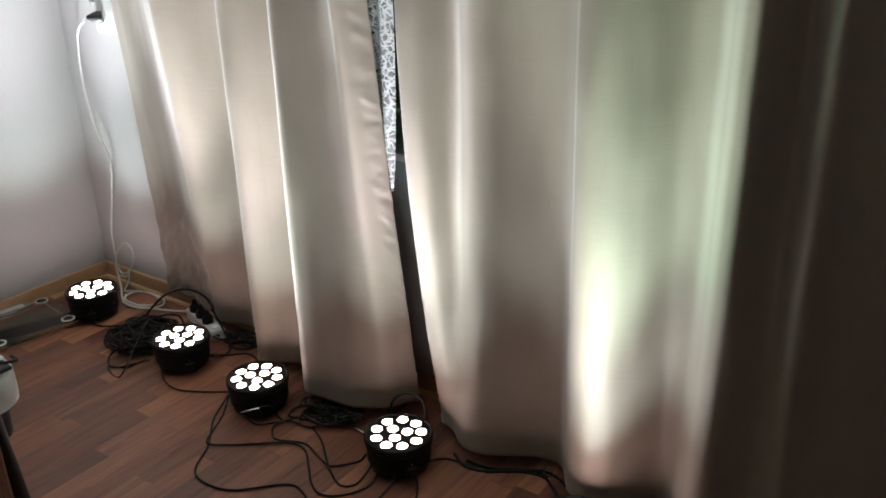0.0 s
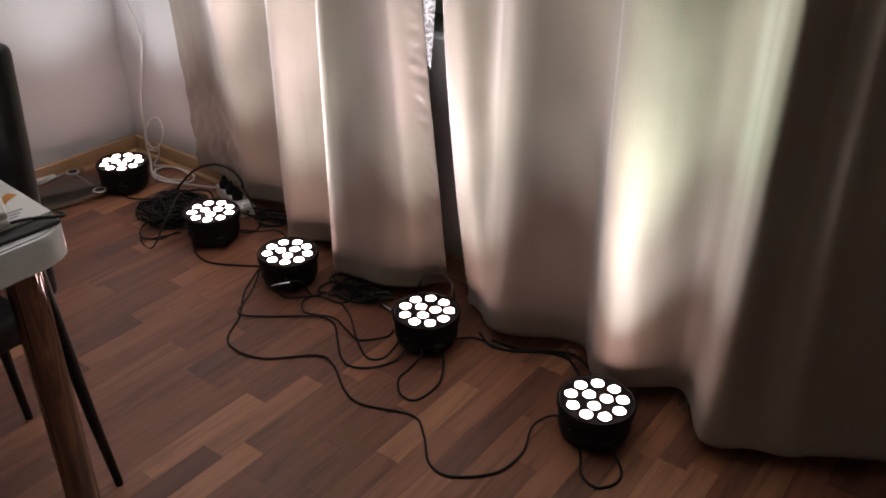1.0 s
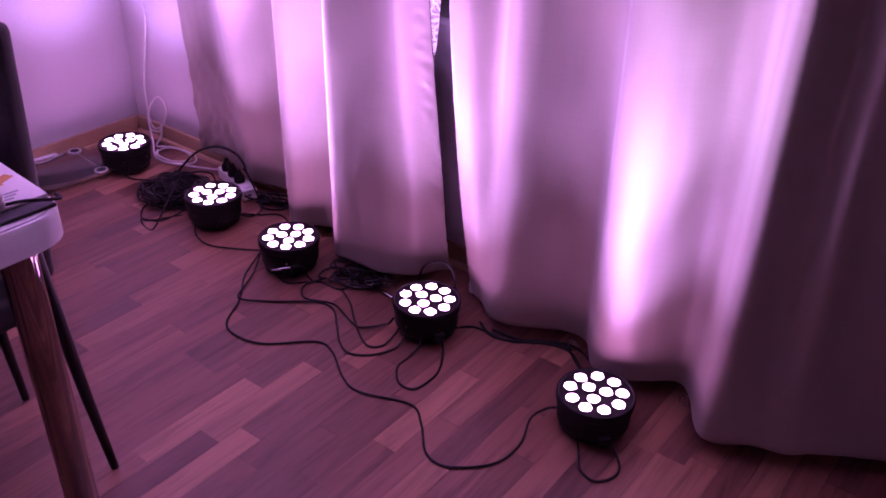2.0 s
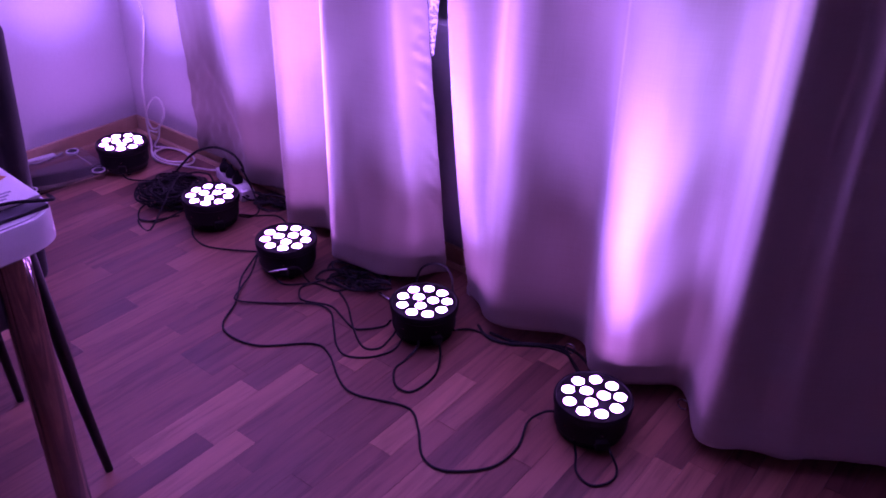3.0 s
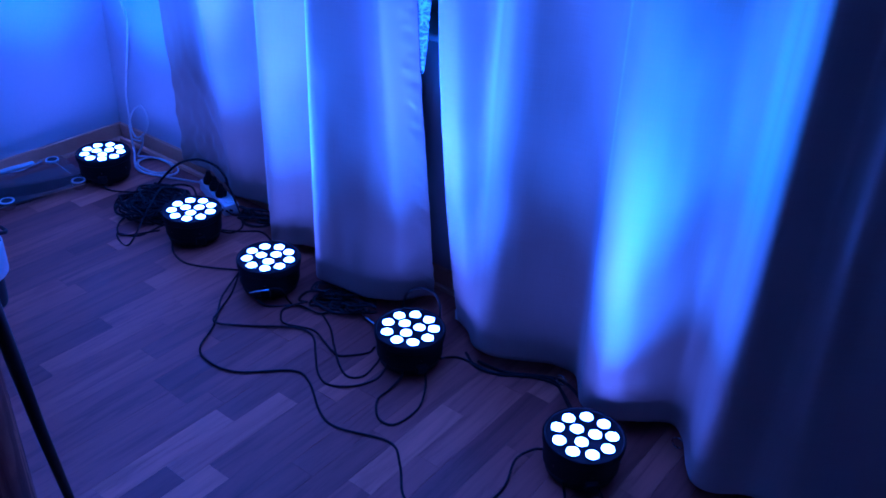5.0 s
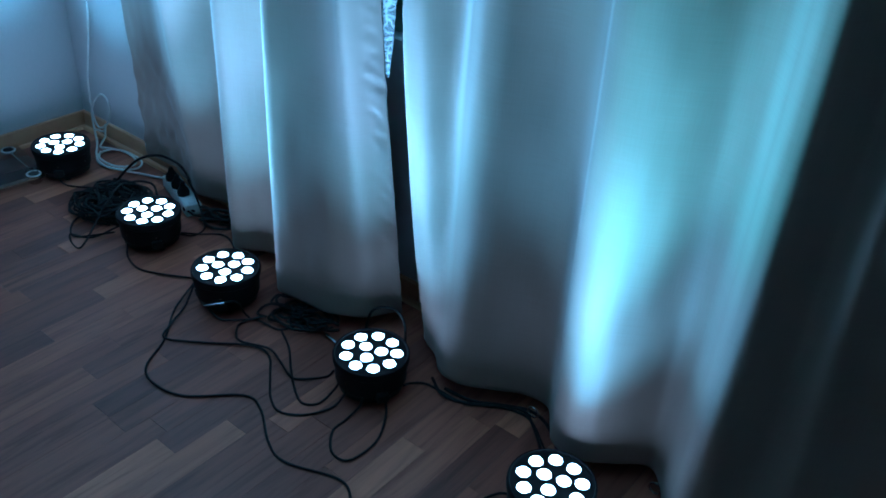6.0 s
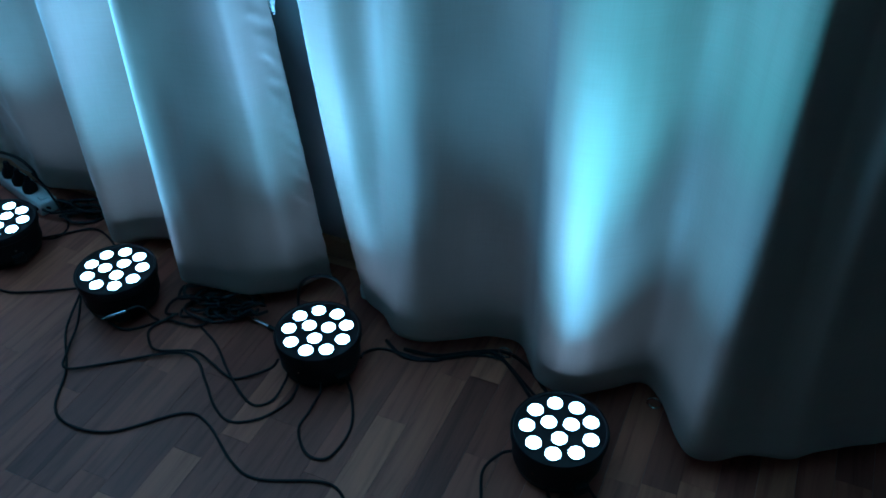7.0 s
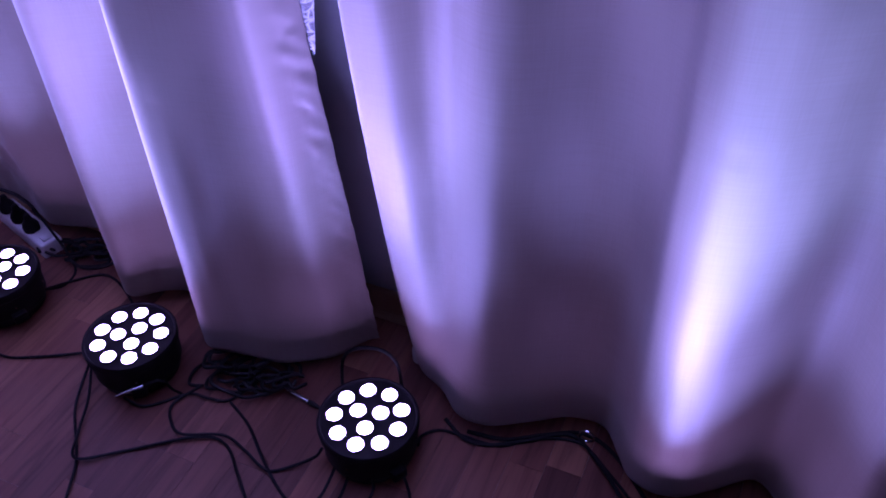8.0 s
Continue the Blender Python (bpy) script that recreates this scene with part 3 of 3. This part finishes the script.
cable("extension_cord", [(-2.70, WY - 0.06, 0.055), (-2.655, WY - 0.055, 0.06), (-2.63, WY - 0.06, 0.095), (-2.635, WY - 0.065, 0.05), (-2.65, WY - 0.08, 0.012), (-2.62, 1.845, 0.013), (-2.56, 1.868, 0.013), (-2.48, 1.86, 0.013), (-2.45, 1.825, 0.013), (-2.49, 1.785, 0.013), (-2.56, 1.778, 0.017), (-2.61, 1.81, 0.014)], "white cord coiled in rings on the floor", 0.0034, CORD, "cord", "white cords")
socket = thing("wall_socket", -2.60, WY, 1.03, "white double wall socket beside the curtain", "wall socket")
part("plate", boxed((-0.045, -0.011, -0.055), (0.085, 0.0, 0.115), 0.004), WHITE, socket)
for z in (0.0, 0.07):
    bm = turned([(0.021, 0), (0.021, 0.004), (0.019, 0.004), (0.018, 0.001), (0, 0.001)], 24)
    bmesh.ops.transform(bm, matrix=Matrix.Translation((0.0, -0.011, z)) @ Matrix.Rotation(radians(90), 4, "X"), verts=bm.verts)
    part("socket_well", bm, WHITE, socket)
wall_plug = thing("wall_plug", -2.60, WY - 0.012, 1.03, "dark grey plug in the wall socket", "plug")
bm = turned([(0, 0), (0.019, 0), (0.02, 0.015), (0.014, 0.034), (0.006, 0.05), (0, 0.05)], 18)
bmesh.ops.transform(bm, matrix=Matrix.Rotation(radians(90), 4, "X") @ Matrix.Rotation(radians(-35), 4, "Y"), verts=bm.verts)
part("plug_body", bm, PLUGGREY, wall_plug)
upper_plug = thing("wall_plug", -2.60, WY - 0.012, 1.10, "light grey plug in the upper socket", "plug")
bm = boxed((-0.012, -0.034, -0.02), (0.012, 0.0, 0.02), 0.006, 3)
part("plug_body", bm, STEEL, upper_plug)

# ---- glass bathroom scale ----
scale = thing("bathroom_scale", -2.715, 1.455, 0.0, "clear glass bathroom scale with round metal feet", "scale", turn=-8)
part("glass_plate", boxed((-0.14, -0.16, 0.022), (0.14, 0.16, 0.028), 0.003, 2), GLASS, scale, "clear glass plate")
for x in (-0.108, 0.108):
    for y in (-0.12, 0.12):
        foot = part("foot", turned([(0, 0.0), (0.02, 0.0), (0.023, 0.004), (0.023, 0.0215), (0.016, 0.0218), (0, 0.0218)], 24, (x, y, 0)), STEEL, scale)
        part("foot_pad", turned([(0, 0.0285), (0.0165, 0.0285), (0.018, 0.0292), (0.0165, 0.0305), (0, 0.0305)], 24, (x, y, 0)), RUBBER, foot)
        part("foot_ring", turned([(0.018, 0.0284), (0.0235, 0.0284), (0.0225, 0.0305), (0.0185, 0.0305)], 24, (x, y, 0)), WHITE, foot)
arc = [Vector((-0.112 + 0.028 * math.sin(math.pi * k / 16), -0.085 + 0.17 * k / 16, 0.0305)) for k in range(17)]
part("display_rim", tube(arc, 0.004, 8), STEEL, scale)
part("display", boxed((-0.134, -0.06, 0.0284), (-0.108, 0.06, 0.0325), 0.002), WHITE, scale)
part("sensor_wire", tube([Vector((-0.09, 0.12, 0.02)), Vector((0.09, 0.125, 0.02))], 0.0015, 6), CORD, scale)

# ---- table with papers ----
table = thing("dining_table", -1.71, 0.245, 0.0, "white lacquered table with rounded corners and chrome legs", "table")
bm = bmesh.new()
hx, hy, rad = 0.6, 0.425, 0.06
outline = []
for cx, cy, a0 in ((hx - rad, hy - rad, 0), (-hx + rad, hy - rad, 90), (-hx + rad, -hy + rad, 180), (hx - rad, -hy + rad, 270)):
    outline += [(cx + rad * math.cos(radians(a0 + 11.25 * k)), cy + rad * math.sin(radians(a0 + 11.25 * k))) for k in range(9)]
levels = ((0.985, 0.690), (1.0, 0.697), (1.0, 0.742), (0.996, 0.748), (0.985, 0.75))
rings = [[bm.verts.new((x * s if abs(x) < 9 else x, y * s, z)) for x, y in outline] for s, z in levels]
for a, b in zip(rings, rings[1:]):
    for k in range(len(a)):
        bm.faces.new((a[k], a[(k + 1) % len(a)], b[(k + 1) % len(a)], b[k]))
bm.faces.new(rings[0][::-1]), bm.faces.new(rings[-1])
part("tabletop", bm, TABLE, table, "glossy white tabletop")
bm = bmesh.new()
box(bm, (-0.5, -0.33, 0.645), (0.5, 0.33, 0.69), 0.003)
part("underframe", bm, TABLE, table)
for sx in (-1, 1):
    for sy in (-1, 1):
        part("leg", turned([(0, 0.0), (0.026, 0.0), (0.029, 0.004), (0.029, 0.688), (0, 0.688)], 32, (sx * 0.55, sy * 0.345, 0)), CHROME, table, "polished chrome tube leg")

rim = [Vector((x * 0.9885, y * 0.984, 0.7497)) for x, y in outline]
part("edge_line", tube(rim + rim[:1], 0.0011, 6), GREYINK, table, "thin grey line round the top edge")
notebook = thing("notebook", -1.29, 0.545, 0.7505, "thin black notebook under a brochure", "notebook", turn=-3)
part("cover", boxed((-0.17, -0.12, 0.0), (0.158, 0.118, 0.007), 0.002), LEATHER, notebook)
sheets = thing("brochure", -1.30, 0.55, 0.758, "white printed brochure with an orange stripe", "brochure", turn=-4)
part("paper", boxed((-0.16, -0.12, 0.0), (0.138, 0.118, 0.006), 0.0015), PAPER, sheets)
for k, (x, y) in enumerate(((0.045, 0.085), (0.063, 0.06), (0.07, 0.03))):
    bm = boxed((-0.009, -0.022, 0.0062), (0.009, 0.022, 0.0068))
    bmesh.ops.transform(bm, matrix=pose(x, y, 0, 0, 0, 28), verts=bm.verts)
    part("printed_stripe", bm, ORANGE, sheets, "orange printed stripe", False)
for k in range(3):
    part("text_bar", boxed((0.095 + 0.01 * k, 0.055 - 0.008 * k, 0.0062), (0.1 + 0.01 * k, 0.09 - 0.008 * k, 0.0066)), GREYINK, sheets, "", False)
case = thing("white_case", -1.205, 0.59, 0.7645, "small white plastic case on a brochure", "case", turn=-22)
part("body", boxed((-0.05, -0.02, 0.0), (0.05, 0.02, 0.012), 0.005, 3), WHITE, case)
part("lid", boxed((-0.048, -0.019, 0.013), (0.048, 0.019, 0.026), 0.005, 3), WHITE, case)
cable("cable", [(-1.24, 0.46, 0.769), (-1.19, 0.51, 0.769), (-1.165, 0.56, 0.769), (-1.15, 0.61, 0.769), (-1.13, 0.65, 0.764), (-1.135, 0.668, 0.758), (-1.16, 0.672, 0.755)], "black cable lying across a brochure", 0.0028, group="cables on the table")

# ---- chair ----
chair = thing("dining_chair", -1.505, 0.56, 0.0, "black padded chair pushed under the table", "chair")
part("seat", boxed((-0.16, -0.22, 0.40), (0.132, 0.13, 0.47), 0.025, 4), LEATHER, chair)
bm = boxed((-0.135, -0.022, 0.0), (0.135, 0.022, 0.51), 0.02, 4)
for v in bm.verts:
    v.co.x *= 0.84 + 0.2 * v.co.z / 0.53
    v.co.y += 0.035 * (v.co.x / 0.19) ** 2 * -1
bmesh.ops.transform(bm, matrix=Matrix.Translation((0, 0.185, 0.46)) @ Matrix.Rotation(radians(-2), 4, "X"), verts=bm.verts)
part("backrest", bm, LEATHER, chair)
for sx, sy in ((1, 1), (-1, 1), (1, -1), (-1, -1)):
    leg = tube(([Vector((sx * 0.137, 0.142, 0.6))] if sy > 0 else []) + [Vector((sx * 0.15, 0.155 if sy > 0 else -0.17, 0.41)), Vector((sx * 0.165, 0.168 if sy > 0 else -0.19, 0.2)), Vector((sx * 0.18, 0.185 if sy > 0 else -0.21, 0.0))], 0.017, 14, taper=0.009)
    part("leg", leg, DARKWOOD, chair)

# ---- curtain rings at the hem ----
for x, y in ((-0.762, 1.745), (-0.437, 1.728)):
    pts = [Vector((x + 0.014 * math.cos(a * math.pi / 8), y, 0.017 + 0.014 * math.sin(a * math.pi / 8))) for a in range(17)]
    tagged(part("hem_ring", tube(pts, 0.0025, 8), STEEL, None), "small metal ring at the curtain hem", "ring", "rings at the hem")
foot = thing("door_stop", -1.13, 1.812, 0.0, "small white plastic stopper behind the curtain edge", "stopper")
part("body", turned([(0, 0), (0.015, 0), (0.016, 0.022), (0.013, 0.04), (0.007, 0.048), (0, 0.05)], 20), WHITE, foot)

# ---- laminate strips ----
LENGTHS = (0.40, 0.33, 0.47)
PITCH = 0.066
# strips whose end joints can be told: the middle of the strip, then the joint's y
JOINTS = {-2.17: 1.40, -1.89: 1.347, -1.69: 1.26, -1.51: 1.097, -1.45: 1.095, -1.19: 1.002, -1.24: 1.268, -1.04: 1.123, -0.77: 1.669, -0.84: 1.322, -0.90: 1.495}
piece = {}
for n in LENGTHS:
    piece[n] = mesh_of("strip", boxed((0.0003, 0.0003, -0.005), (PITCH - 0.0003, n - 0.0003, 0.0)), STRIP)
rng = random.Random(12)
rest = []
x = -2.925
while x < EX:
    y = next((j for mid, j in JOINTS.items() if x <= mid < x + PITCH), WY - rng.uniform(0.02, 0.4))
    spans = []
    top = y
    while top < WY - 0.001:
        n = rng.choice(LENGTHS)
        spans.append((top, min(n, WY - 0.001 - top)))
        top += n
    while y > SY:
        n = rng.choice(LENGTHS)
        y -= n
        spans.append((y, n))
    for y0, n in spans:
        if x > WX and x < -0.1 and 0.55 < y0 < 1.9 and n in piece:
            ob = new("strip", piece[n])
            ob.location = (x, y0, 0)
            ob.parent = floor
        else:
            rest.append((x, y0, n))
    x += PITCH
verts, faces = [], []
for x, y0, n in rest:
    b = len(verts)
    x0, x1, ya, yb = x + 0.0003, min(x + PITCH, EX) - 0.0003, max(y0, SY) + 0.0003, y0 + n - 0.0003
    verts += [(x0, ya, 0), (x1, ya, 0), (x1, yb, 0), (x0, yb, 0), (x0, ya, -0.005), (x1, ya, -0.005), (x1, yb, -0.005), (x0, yb, -0.005)]
    faces += [(b, b + 1, b + 2, b + 3), (b + 4, b + 5, b + 1, b), (b + 5, b + 6, b + 2, b + 1), (b + 6, b + 7, b + 3, b + 2), (b + 7, b + 4, b, b + 3)]
me = bpy.data.meshes.new("strips")
me.from_pydata(verts, [], faces)
me.materials.append(STRIPS)
far = new("strips", me)
far.parent = floor
tagged(far, "", "", "", "stuff")
